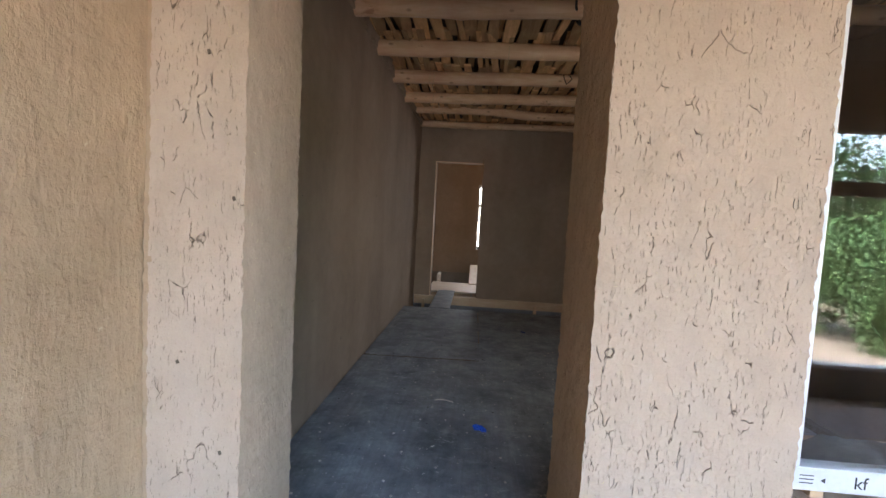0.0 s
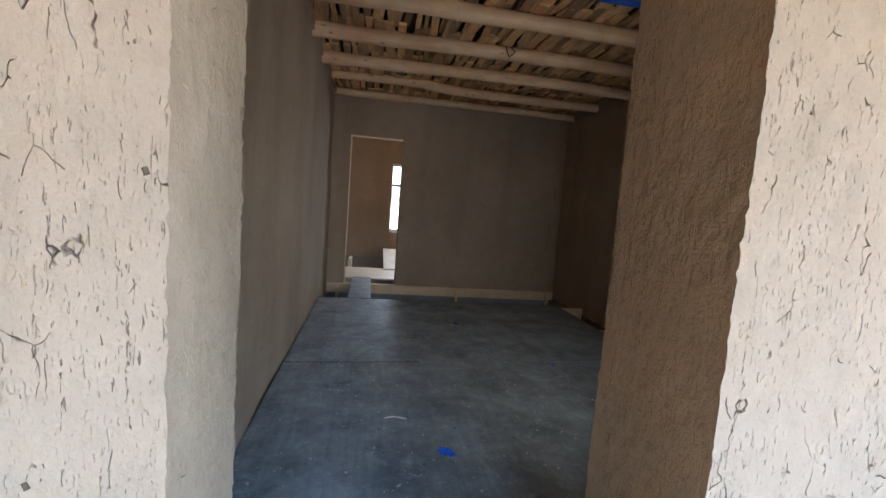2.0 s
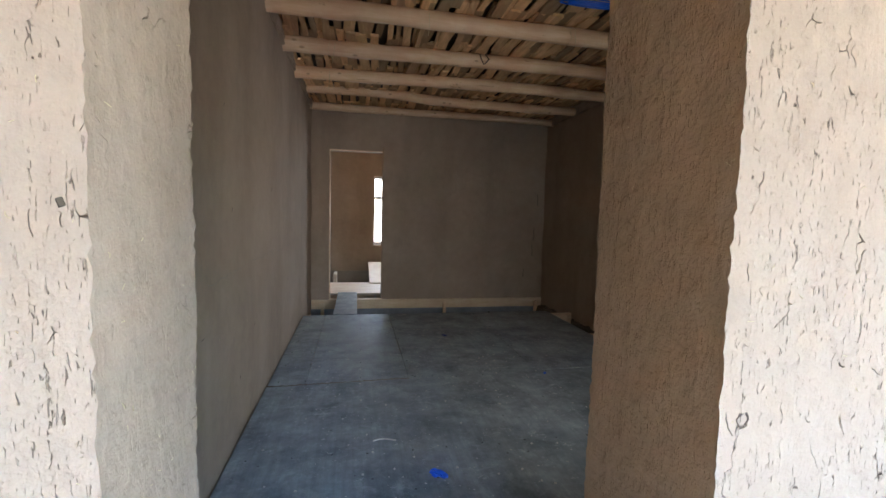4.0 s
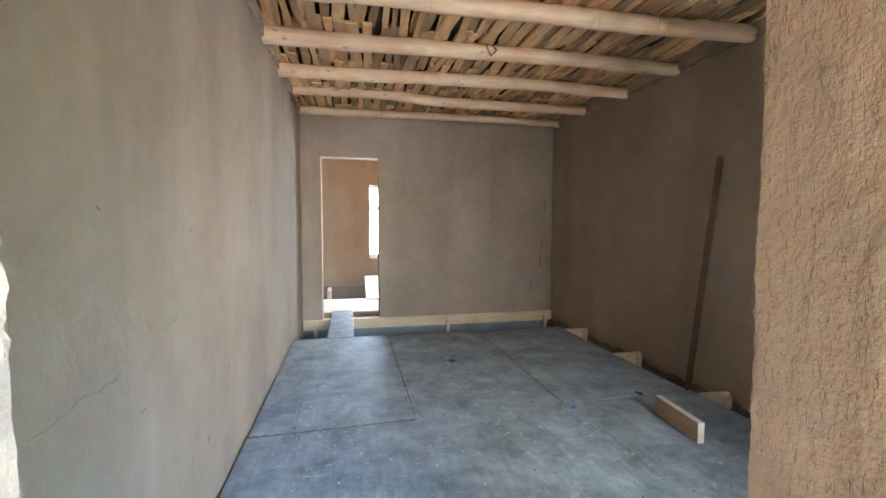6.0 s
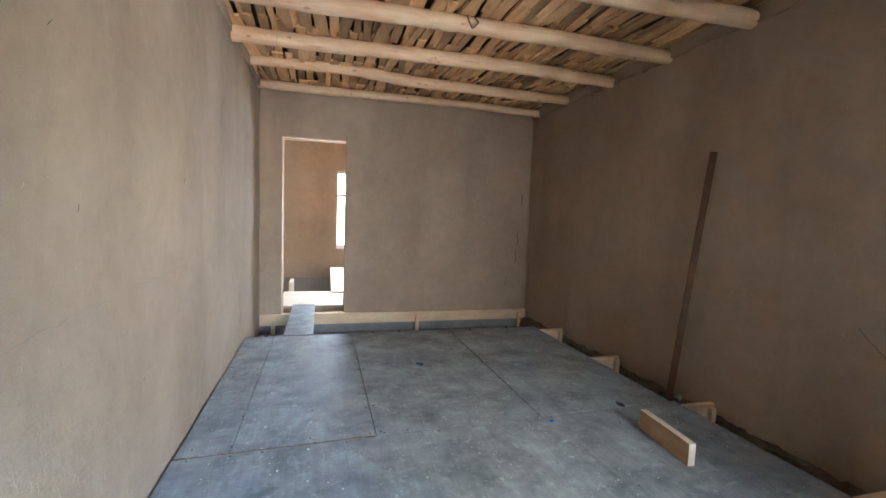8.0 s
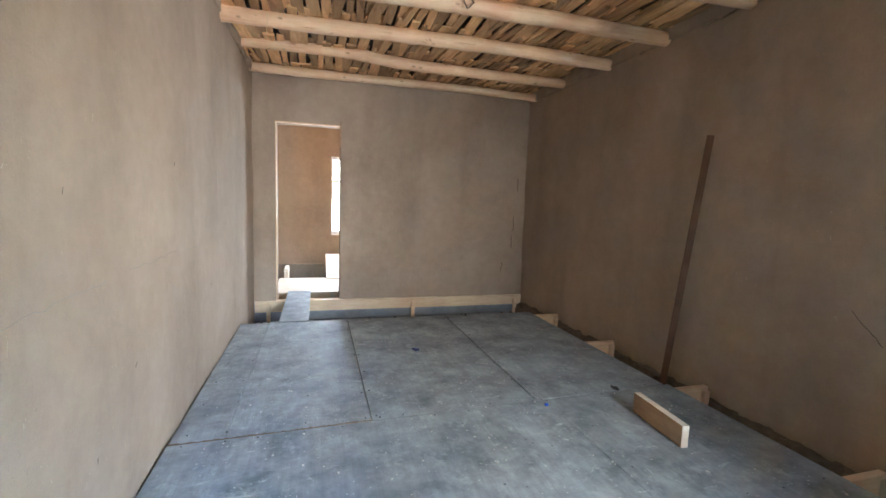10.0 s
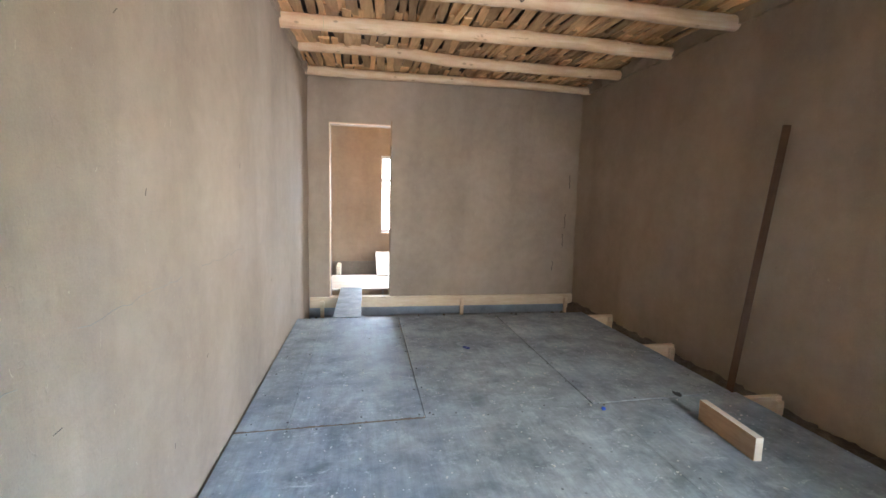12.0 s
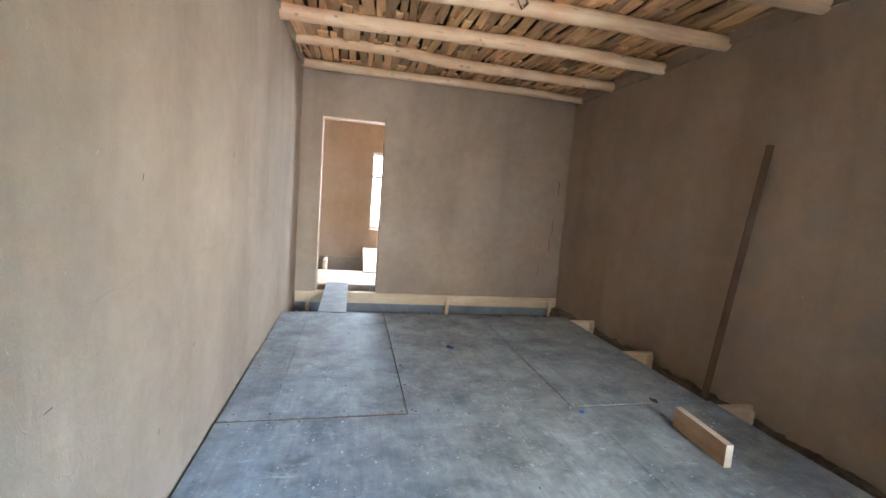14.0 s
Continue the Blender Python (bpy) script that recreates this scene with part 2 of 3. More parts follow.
INK = speckled("black_print", (0.015, 0.015, 0.015), (0.03, 0.03, 0.03), 30, 0.5, 0.02)
SHEET = speckled("grey_sacking", (0.13, 0.125, 0.115), (0.22, 0.215, 0.20), 9, 0.85, 0.6)
PALE = speckled("pale_rendered_wall", (0.55, 0.53, 0.49), (0.66, 0.64, 0.60), 2, 0.9)
STEEL = speckled("galvanised_rail", (0.40, 0.42, 0.44), (0.52, 0.54, 0.55), 8, 0.4, 0.05, 0.5)
BARK = speckled("bark", (0.10, 0.07, 0.05), (0.19, 0.14, 0.10), 9, 0.95, 0.8)
WHITEWOOD = wood("pale_fresh_board", (0.70, 0.63, 0.52), (0.60, 0.51, 0.40), (3, 24, 24), 0.6, "object", 0.08)


def leaf_material():
    m, nt, b = material("leaves", 0.55, 0, 0.3)
    r = nt.nodes.new("ShaderNodeNewGeometry").outputs["Random Per Island"]
    col = ramp(nt, r, (0.0, (0.03, 0.085, 0.03)), (0.5, (0.055, 0.13, 0.045)), (1.0, (0.10, 0.19, 0.06)))
    nt.links.new(col, b.inputs["Base Color"])
    return m


LEAF = leaf_material()


def glass_material():
    m, nt, b = material("window_glass", 0.0, 0, 0.5)
    b.inputs["Transmission Weight"].default_value = 1.0
    b.inputs["IOR"].default_value = 1.65
    b.inputs["Base Color"].default_value = (0.96, 0.98, 0.97, 1)
    return m


GLASS = glass_material()


# ---------------------------------------------------------------- builders
def part(name, bm, mat, parent=None, label="", smooth=False):
    me = bpy.data.meshes.new(name)
    bm.normal_update()
    if smooth:
        for e in bm.edges:
            e.smooth = not (len(e.link_faces) == 2 and e.calc_face_angle(0) > 0.9)
        for f in bm.faces:
            f.smooth = True
    bm.to_mesh(me)
    bm.free()
    me.materials.append(mat)
    ob = new(name, me)
    ob.parent = parent
    if label:
        ob["label"] = label
    return ob


def empty(name, at=(0, 0, 0), turn=0.0):
    ob = new(name)
    ob.empty_display_size = 0.1
    ob.matrix_world = pose(*at, 0, 0, turn)
    return ob


def add_box(bm, x0, x1, y0, y1, z0, z1, bevel=0.0, m=None):
    made = bmesh.ops.create_cube(bm, size=1.0)["verts"]
    t = Matrix.Translation(((x0 + x1) / 2, (y0 + y1) / 2, (z0 + z1) / 2)) @ Matrix.Diagonal((x1 - x0, y1 - y0, z1 - z0, 1))
    bmesh.ops.transform(bm, matrix=(m or Matrix()) @ t, verts=made)
    if bevel:
        edges = {e for v in made for e in v.link_edges}
        bmesh.ops.bevel(bm, geom=list(edges), offset=bevel, segments=2, affect="EDGES", profile=0.6)
    return bm


def box(*a, bevel=0.0, m=None):
    return add_box(bmesh.new(), *a, bevel=bevel, m=m)


def add_grid_box(bm, x0, x1, y0, y1, z0, z1, step):
    """A box whose faces are cut into cells of about one step."""
    lo, hi = (x0, y0, z0), (x1, y1, z1)
    n = [max(1, round((hi[i] - lo[i]) / step)) for i in range(3)]
    seen = {}

    def vert(i, j, k):
        if (i, j, k) not in seen:
            seen[i, j, k] = bm.verts.new([lo[a] + (hi[a] - lo[a]) * q / n[a] for a, q in enumerate((i, j, k))])
        return seen[i, j, k]

    for a in range(3):
        b, c = (a + 1) % 3, (a + 2) % 3
        for side in (0, n[a]):
            for p in range(n[b]):
                for q in range(n[c]):
                    corner = []
                    for dp, dq in ((0, 0), (1, 0), (1, 1), (0, 1)):
                        v = [0, 0, 0]
                        v[a], v[b], v[c] = side, p + dp, q + dq
                        corner.append(vert(*v))
                    bm.faces.new(corner if side else corner[::-1])


def roughen(bm, amount, scale=3.0, fine=0.0, fine_scale=27.0):
    for v in bm.verts:
        d = noise.noise_vector(v.co * scale) * amount
        if fine:
            d = d + noise.noise_vector(v.co * fine_scale) * fine + noise.noise_vector(v.co * 75) * fine * 1.7
        v.co += d


def plaster_wall(name, mat, boxes, label, amount=0.008, fine=0.003, reveal=None):
    bm = bmesh.new()
    for *b, step in boxes:
        add_grid_box(bm, *b, step)
    roughen(bm, amount, 2.2, fine)
    ob = part(name, bm, mat, smooth=True)
    if reveal:
        ob.data.materials.append(reveal)
        ob.data.materials.append(MUD_WIPED)
        # right reveal and porch side wall take the painted-shade plaster, left reveal the paler
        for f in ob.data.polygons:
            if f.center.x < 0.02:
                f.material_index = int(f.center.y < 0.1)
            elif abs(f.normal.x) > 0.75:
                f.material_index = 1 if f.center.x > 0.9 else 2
    return tagged(ob, label, "wall", kind="structure")


def add_tube(bm, points, radius, sides=8, close=True):
    """A round bar along points; radius is a number or one for each point."""
    pts = [Vector(p) for p in points]
    rings = []
    for i, p in enumerate(pts):
        d = (pts[min(i + 1, len(pts) - 1)] - pts[max(i - 1, 0)]).normalized()
        side = d.orthogonal().normalized() if abs(d.z) > 0.95 else d.cross(Vector((0, 0, 1))).normalized()
        up = side.cross(d)
        r = radius[i] if isinstance(radius, (list, tuple)) else radius
        rings.append([bm.verts.new(p + (side * math.cos(a) + up * math.sin(a)) * r) for a in (2 * math.pi * k / sides for k in range(sides))])
    for a, b in zip(rings, rings[1:]):
        for k in range(sides):
            bm.faces.new((a[k], a[(k + 1) % sides], b[(k + 1) % sides], b[k]))
    if close:
        bm.faces.new(rings[0][::-1])
        bm.faces.new(rings[-1])
    bmesh.ops.recalc_face_normals(bm, faces=bm.faces)
    return bm


# ---------------------------------------------------------------- setting
XR, YB, YF = 4.05, 6.75, 9.4      # the room's right wall, its back wall, the far room's end wall
DX0, DX1 = 0.338, 1.458          # the entrance
WX0, WX1, WZ0, WZ1 = 2.096, 3.62, 0.63, 2.48   # the window beside it
BX0, BX1, BZ0, BZ1 = 0.29, 1.158, -0.025, 2.46  # the doorway in the back wall
FX0, FX1, FZ0, FZ1 = 1.11, 2.25, 0.70, 2.27    # the far room's window

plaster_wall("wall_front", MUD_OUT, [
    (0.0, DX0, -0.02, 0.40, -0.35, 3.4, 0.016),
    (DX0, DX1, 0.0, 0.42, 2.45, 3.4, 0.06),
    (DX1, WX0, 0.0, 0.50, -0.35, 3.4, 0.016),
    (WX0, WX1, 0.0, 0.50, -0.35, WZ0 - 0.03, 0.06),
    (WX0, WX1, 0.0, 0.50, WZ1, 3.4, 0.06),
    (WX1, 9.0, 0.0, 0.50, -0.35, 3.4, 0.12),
], "rough straw-clay plastered front wall with an open doorway and window", 0.004, 0.0031, MUD_REVEAL_SHADED)
# the stretch beyond the porch is unseen, added to keep light off the right wall
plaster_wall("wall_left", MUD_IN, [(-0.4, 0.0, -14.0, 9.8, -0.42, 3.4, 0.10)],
             "smooth mud-plastered side wall with an added unseen stretch beyond the porch", 0.012, 0.0, MUD_REVEAL_SHADED)
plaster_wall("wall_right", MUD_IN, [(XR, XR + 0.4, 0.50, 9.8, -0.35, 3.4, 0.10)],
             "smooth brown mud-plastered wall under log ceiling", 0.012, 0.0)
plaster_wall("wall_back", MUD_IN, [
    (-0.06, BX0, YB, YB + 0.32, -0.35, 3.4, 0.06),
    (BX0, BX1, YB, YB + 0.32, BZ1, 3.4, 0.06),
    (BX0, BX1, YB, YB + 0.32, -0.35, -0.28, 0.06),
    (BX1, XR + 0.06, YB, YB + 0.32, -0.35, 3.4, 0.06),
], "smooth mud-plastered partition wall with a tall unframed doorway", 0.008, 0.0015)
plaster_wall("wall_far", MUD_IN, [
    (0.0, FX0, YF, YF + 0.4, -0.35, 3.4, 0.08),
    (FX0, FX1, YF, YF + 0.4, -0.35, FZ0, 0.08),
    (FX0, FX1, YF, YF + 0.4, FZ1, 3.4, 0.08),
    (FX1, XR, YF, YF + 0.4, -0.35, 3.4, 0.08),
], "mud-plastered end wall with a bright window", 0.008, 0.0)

tagged(part("floor_bed", box(0, XR, 0.0, 9.4, -0.50, -0.31), CONCRETE), "bare grey concrete bed below the raised floor", "floor", kind="structure")
ground = bmesh.new()
bmesh.ops.create_grid(ground, x_segments=2, y_segments=2, size=1500)
bmesh.ops.translate(ground, verts=ground.verts, vec=(0, 0, -0.42))
tagged(part("ground", ground, GRASSY), "pale dusty bare earth yard", "ground", kind="structure")
tagged(part("porch_floor", box(0.0, 9.0, -2.8, 0.0, -0.41, -0.03), EARTH), "dusty earth porch floor along the house front", "floor", kind="structure")
# right end of the porch is unseen, lengthened to hold back light from +x
tagged(part("porch_ceiling", box(0.0, 9.2, -3.0, 0.0, 2.95, 3.1), DARKTIMBER), "dark timber porch ceiling with an added unseen right end", "ceiling", kind="structure")
tagged(part("roof", box(-0.6, 9.4, 0.0, 10.0, 3.4, 3.6), ROOFMUD), "flat mud roof over the house", "roof", kind="structure")
tagged(part("wall_side", box(8.9, 9.3, 0.44, 9.8, -0.35, 3.4), MUD_OUT), "mud-plastered outer wall of the next room", "wall", kind="structure")

# ---------------------------------------------------------------- ceiling
def deck_mesh():
    """Split boards laid side by side across the logs, bay by bay."""
    bm = bmesh.new()
    rng = random.Random(5)
    ys = [0.30, 1.18, 2.06, 2.94, 3.82, 4.70, 5.58, 6.46, 6.80, 7.7, 8.6, 9.5]
    for y0, y1 in zip(ys, ys[1:]):
        x = -0.05
        while x < XR + 0.05:
            w = rng.uniform(0.035, 0.12)
            gap = rng.choice((0.003, 0.006, 0.012, 0.02, 0.03))
            tilt = rng.uniform(-0.09, 0.09)
            z = 3.136 + rng.uniform(0, 0.042)
            a, b = y0 - rng.uniform(0.02, 0.14), y1 + rng.uniform(0.02, 0.14)
            thick = rng.uniform(0.012, 0.03)
            n = 4
            loops = []
            for k in range(n + 1):
                f = k / n
                y = a + (b - a) * f
                cx = x + w / 2 + tilt * (y - (a + b) / 2) + rng.uniform(-0.004, 0.004)
                hw = w / 2 * (1 + rng.uniform(-0.14, 0.10))
                lift = rng.uniform(-0.004, 0.004)
                roll = rng.uniform(-0.006, 0.006)
                loops.append([bm.verts.new(q) for q in ((cx - hw, y, z + lift + roll), (cx + hw, y, z + lift - roll),
                                                        (cx + hw, y, z + lift + thick), (cx - hw, y, z + lift + thick))])
            for p, q in zip(loops, loops[1:]):
                for k in range(4):
                    bm.faces.new((p[k], q[k], q[(k + 1) % 4], p[(k + 1) % 4]))
            bm.faces.new(loops[0])
            bm.faces.new(loops[-1][::-1])
            x += w + gap
    bmesh.ops.recalc_face_normals(bm, faces=bm.faces)
    return bm


tagged(part("ceiling", deck_mesh(), DECK), "rough split-wood boards laid across the ceiling logs", "ceiling", kind="structure")
tagged(part("ceiling_backing", box(0, XR, 0.42, 9.4, 3.235, 3.26), DARKTIMBER), "dark matting above the ceiling boards", "ceiling", kind="structure")


def ceiling_beam(y_left, y_right, z_left, z_right, radius, seed, kink=0.02):
    rng = random.Random(seed)
    bm = bmesh.new()
    pts, rad = [], []
    n = 44
    p1, p2 = rng.uniform(0, 6), rng.uniform(0, 6)
    for i in range(n + 1):
        f = i / n
        x = -0.1 + (XR + 0.2) * f
        y = y_left + (y_right - y_left) * f + kink * math.sin(f * 5 + p1) + 0.006 * math.sin(f * 19 + p2)
        z = z_left + (z_right - z_left) * f + (0.042 - 0.085 / (1 + math.exp(-(f - 0.36) * 20)) + 0.06 * f if kink > 0.03 else kink * 0.5 * math.sin(f * 6.2 + p2))
        pts.append((x, y, z))
        r = radius * (1.06 - 0.12 * f) * (1 + 0.03 * math.sin(f * 23 + p1) + rng.uniform(-0.012, 0.012))
        rad.append(r)
    for _ in range(4):
        k = rng.randrange(3, n - 3)
        rad[k] *= 1.09
    add_tube(bm, pts, rad, 18)
    for v in bm.verts:
        v.co += noise.noise_vector(v.co * 9 + Vector((seed, 0, 0))) * 0.004
    ob = part("ceiling_beam", bm, LOG, smooth=True)
    return tagged(ob, "peeled pale log beam set into the mud walls", "beam", "ceiling log beams")


for k, (yl, yr, r, kink) in enumerate((
        (6.56, 6.52, 0.055, 0.018), (5.72, 5.68, 0.066, 0.042), (4.83, 4.76, 0.070, 0.018), (3.95, 3.92, 0.072, 0.012),
        (3.10, 3.05, 0.074, 0.012), (2.24, 2.16, 0.072, 0.014), (1.42, 1.25, 0.07, 0.012), (0.62, 0.50, 0.07, 0.01),
        (7.6, 7.5, 0.07, 0.01), (8.5, 8.4, 0.07, 0.01))):
    ceiling_beam(yl, yr, 3.088, 3.058, r, 11 + k, kink)

# lumpy mud packed round the log ends
for n, b in (("mud_packing", (XR - 0.035, XR + 0.02, 0.52, YB, 3.02, 3.17, 0.03)), ("mud_packing", (-0.02, 0.022, 0.42, YB, 3.05, 3.17, 0.03))):
    bm = bmesh.new()
    add_grid_box(bm, *b)
    roughen(bm, 0.03, 7.0, 0.008, 24.0)
    tagged(part(n, bm, MUD_IN, smooth=True), "lumpy mud packed between the log ends", "mud packing", kind="structure")

# ---------------------------------------------------------------- raised floor
floor = tagged(empty("floor"), "dusty blue-grey formwork panels laid on timber joists", "floor", kind="structure")


def floor_panel(x0, x1, y0, y1, dz=0.0):
    """One panel; edges on the seam across the room follow its slight skew."""
    bm = box(x0 + 0.0035, x1 - 0.0035, y0 + 0.004, y1 - 0.004, -0.018 + dz, dz, bevel=0.0015)
    for v in bm.verts:
        if abs(v.co.y - SEAM) < 0.03:
            v.co.y += 0.042 * (v.co.x - 0.6)
    part("panel", bm, PANEL, floor)


SEAM = 2.975
for x0, x1, y1 in ((0.012, 0.318, 5.53), (0.316, 1.19, 5.535), (1.19, 2.412, 5.54), (2.412, 3.605, 5.53)):
    floor_panel(x0, x1, SEAM + 0.006, y1, -0.001 if x0 > 2 else -0.006)
for x0, x1 in ((0.012, 2.4725), (2.4675, 3.64)):
    floor_panel(x0, x1, 0.50, SEAM - 0.002, 0.0)
floor_panel(DX0 + 0.01, DX1 - 0.01, -0.05, 0.495, 0.0)


dirt = bmesh.new()
rng = random.Random(77)
run = [(0.02 + 0.016 * k, SEAM + 0.004 + 0.042 * (0.016 * k - 0.58) + rng.uniform(-0.003, 0.003), -0.003) for k in range(74)]
add_tube(dirt, run, [rng.uniform(0.003, 0.009) for _ in run], 6)
tagged(part("joint_dirt", dirt, CLOD, smooth=True), "dark dirt packed into the floor joint", "dirt", kind="stuff")


def nail_heads():
    bm = bmesh.new()
    rng = random.Random(51)
    spots = [(x + rng.uniform(-0.012, 0.012), y + rng.uniform(-0.02, 0.02)) for x in (0.10, 0.30, 0.78, 1.165, 1.215, 2.39, 2.44, 3.5) for y in (3.05, 3.45, 3.85, 4.27, 4.7, 5.1, 5.42)]
    spots += [(0.12 + 0.24 * k + rng.uniform(-0.04, 0.04), y + rng.uniform(-0.012, 0.012)) for k in range(15) for y in (0.62, 1.83)]
    spots += [(x, y + 0.042 * (x - 0.6)) for k in range(16) for x, y in ((0.1 + 0.22 * k + rng.uniform(-0.05, 0.05), rng.choice((2.945, 3.01))),)]
    for x, y in spots:
        add_tube(bm, [(x, y, -0.002), (x, y, 0.0015)], rng.uniform(0.004, 0.007), 8)
    return bm


tagged(part("nail_heads", nail_heads(), BLACK), "dark nail heads along the floor joints", "nails", kind="stuff")


def joist(y, x1=3.985, x0=0.04):
    ob = part("floor_joist", box(x0, x1, y - 0.024, y + 0.024, -0.175, -0.021, bevel=0.004), PINE)
    return tagged(ob, "sawn pine joist on edge below the floor panels", "joist", "floor joists")


for y in (0.62, 1.83, 3.05, 4.27, 5.45):
    joist(y)
for y in (0.62, 1.83, 3.05, 4.27, 5.45):
    for x in (0.25, 2.0, 3.94):
        st = part("joist_stake", box(x - 0.025, x + 0.025, y - 0.064, y - 0.026, -0.31, -0.045, bevel=0.004), PINE)
        tagged(st, "short sawn pine stake nailed to a joist", "stake", "joist stakes")
ob = part("ledger_board", box(0.01, XR - 0.01, YB - 0.055, YB - 0.012, -0.175, -0.020, bevel=0.004), PINE)
tagged(ob, "sawn pine ledger board along the foot of the wall", "board")
for x in (0.19, 2.24, 3.92):
    st = part("ledger_stake", box(x - 0.026, x + 0.026, YB - 0.10, YB - 0.057, -0.31, -0.070, bevel=0.004), PINE)
    tagged(st, "short sawn pine stake against the ledger board", "stake", "ledger stakes")

tagged(part("plinth", box(0.0, XR, YB - 0.01, YB + 0.002, -0.31, -0.03), CONCRETE), "grey concrete plinth strip behind the ledger board", "plinth", kind="structure")
bridge = part("bridge_board", box(0.417, 0.746, 5.515, 7.27, -0.004, 0.006, bevel=0.002), PANEL)
tagged(bridge, "grey panel strip bridging the gap to the doorway", "board")

# pale lining of the doorway in the back wall
lining = tagged(empty("doorway_lining", (BX0, YB, BZ0)), "thin pale timber lining of the tall doorway", "door lining", kind="structure")
for n, b in (("jamb", (BX0 - 0.004, BX0 + 0.010, YB - 0.012, YB + 0.04, BZ0 + 0.012, BZ1 - 0.020)),
             ("head", (BX0 - 0.004, BX1 + 0.012, YB - 0.012, YB + 0.04, BZ1 - 0.018, BZ1 - 0.002)),
             ("corner_post", (BX1 - 0.012, BX1 + 0.010, YB - 0.014, YB + 0.03, BZ1 - 0.30, BZ1 + 0.05)),
             ("threshold", (BX0 - 0.004, BX1 + 0.006, YB - 0.010, YB + 0.035, BZ0 - 0.014, BZ0 + 0.010))):
    o = part(n, box(*b, bevel=0.003), BLOCKFACE if n == "corner_post" else PINE, lining)
    o.matrix_parent_inverse = lining.matrix_world.inverted()

# ---------------------------------------------------------------- far room
tagged(part("far_floor_board", box(0.2, 1.9, 7.2, 8.45, -0.03, -0.001, bevel=0.003), WHITEWOOD), "pale board laid across the joists beyond the doorway", "board")
for y in (7.85, 8.3):
    tagged(part("floor_joist", box(0.1, 2.0, y - 0.024, y + 0.024, -0.31, -0.031, bevel=0.004), PINE), "sawn pine joist carrying a pale board", "joist", "far room joists")
ramp_board = part("sloping_board", box(0.0, 0.85, 0.0, 1.12, -0.022, 0.0, bevel=0.003), WHITEWOOD)
ramp_board.matrix_world = pose(1.0, 8.24, 0.024, 16, 0, 0)
tagged(ramp_board, "pale sheet of board sloping up to the far window", "board")
tagged(part("support_block", box(1.1, 1.7, 9.0, 9.3, -0.31, 0.205, bevel=0.004), PINE), "sawn pine blocking under a sloping board", "timber")
tagged(part("floor_stake", box(1.055, 1.095, 7.25, 7.29, -0.31, -0.031, bevel=0.003), WHITEWOOD), "short pale stake under the far board", "stake")
tagged(part("far_plinth", box(0.0, XR, YF - 0.022, YF - 0.006, -0.31, 0.12, bevel=0.004), EARTH), "dull earth-coloured strip along the foot of the far wall", "plinth", kind="structure")
tagged(part("far_floor_stub", box(0.27, 0.335, 8.55, 9.0, -0.31, 0.15, bevel=0.006), WHITEWOOD), "short pale upright board beyond the doorway", "board")

# ---------------------------------------------------------------- windows
def window(name, x0, x1, z0, z1, y, mullion, transom, label):
    win = tagged(empty(name, (x0, y, z0)), label, "window", kind="structure")
    f, d = 0.062, 0.06

    def bar(n, a, b, c, e, dy=0.0):
        ob = part(n, box(a, b, y - d / 2 + dy, y + d / 2 - dy, c, e, bevel=0.004), WHITE, win)
        ob.matrix_parent_inverse = win.matrix_world.inverted()
        return ob

    bar("frame_bottom", x0, x1, z0, z0 + f + 0.013)
    bar("frame_top", x0, x1, z1 - f, z1)
    bar("frame_side", x0, x0 + f * 0.45, z0 + f + 0.013, z1 - f)
    bar("frame_side", x1 - f, x1, z0 + f + 0.013, z1 - f)
    xs, zs = [x0 + f * 0.45, x1 - f], [z0 + f + 0.013, z1 - f]
    if mullion:
        bar("mullion", mullion - 0.035, mullion + 0.035, zs[0], zs[1], 0.003)
    if transom:
        bar("transom", xs[0], xs[1], transom - 0.03, transom + 0.03, 0.005)
    pane = part("pane", box(xs[0], xs[1], y - 0.003, y + 0.003, zs[0], zs[1]), GLASS, win)
    pane.matrix_parent_inverse = win.matrix_world.inverted()
    pane.visible_shadow = False
    return win


window("window_1", WX0, WX1, WZ0, WZ1, 0.05, 2.9, None, "white plastic window with protective film and clear glass")
window("window_2", FX0, FX1, FZ0, FZ1, YF + 0.14, 1.7, 1.78, "white window blown out by daylight")

# ---------------------------------------------------------------- loose things
m = Matrix.Translation((3.85, 3.40, -0.31)) @ (Vector((4.03, 3.28, 2.076)) - Vector((3.85, 3.40, -0.31))).to_track_quat("Z", "Y").to_matrix().to_4x4()
plank = bmesh.new()
add_box(plank, -0.0125, 0.0125, -0.027, 0.027, 0, 2.39, bevel=0.003)
ob = part("plank", plank, PLANK)
ob.matrix_world = m
tagged(ob, "long weathered brown plank leaning against the mud wall", "plank")

ob = part("timber_offcut", box(-0.024, 0.024, -0.24, 0.24, 0, 0.14, bevel=0.003), BLOCKFACE)
# top and near end painted paler as the lit faces, sides brown as shaded
ob.data.materials.append(WHITEWOOD)
for f in ob.data.polygons:
    f.material_index = int(f.normal.z > 0.5 or f.normal.y < -0.5)
ob.matrix_world = pose(3.012, 2.505, 0.0, 0, 0, -5)
tagged(ob, "short sawn timber offcut standing on edge on the floor", "timber")

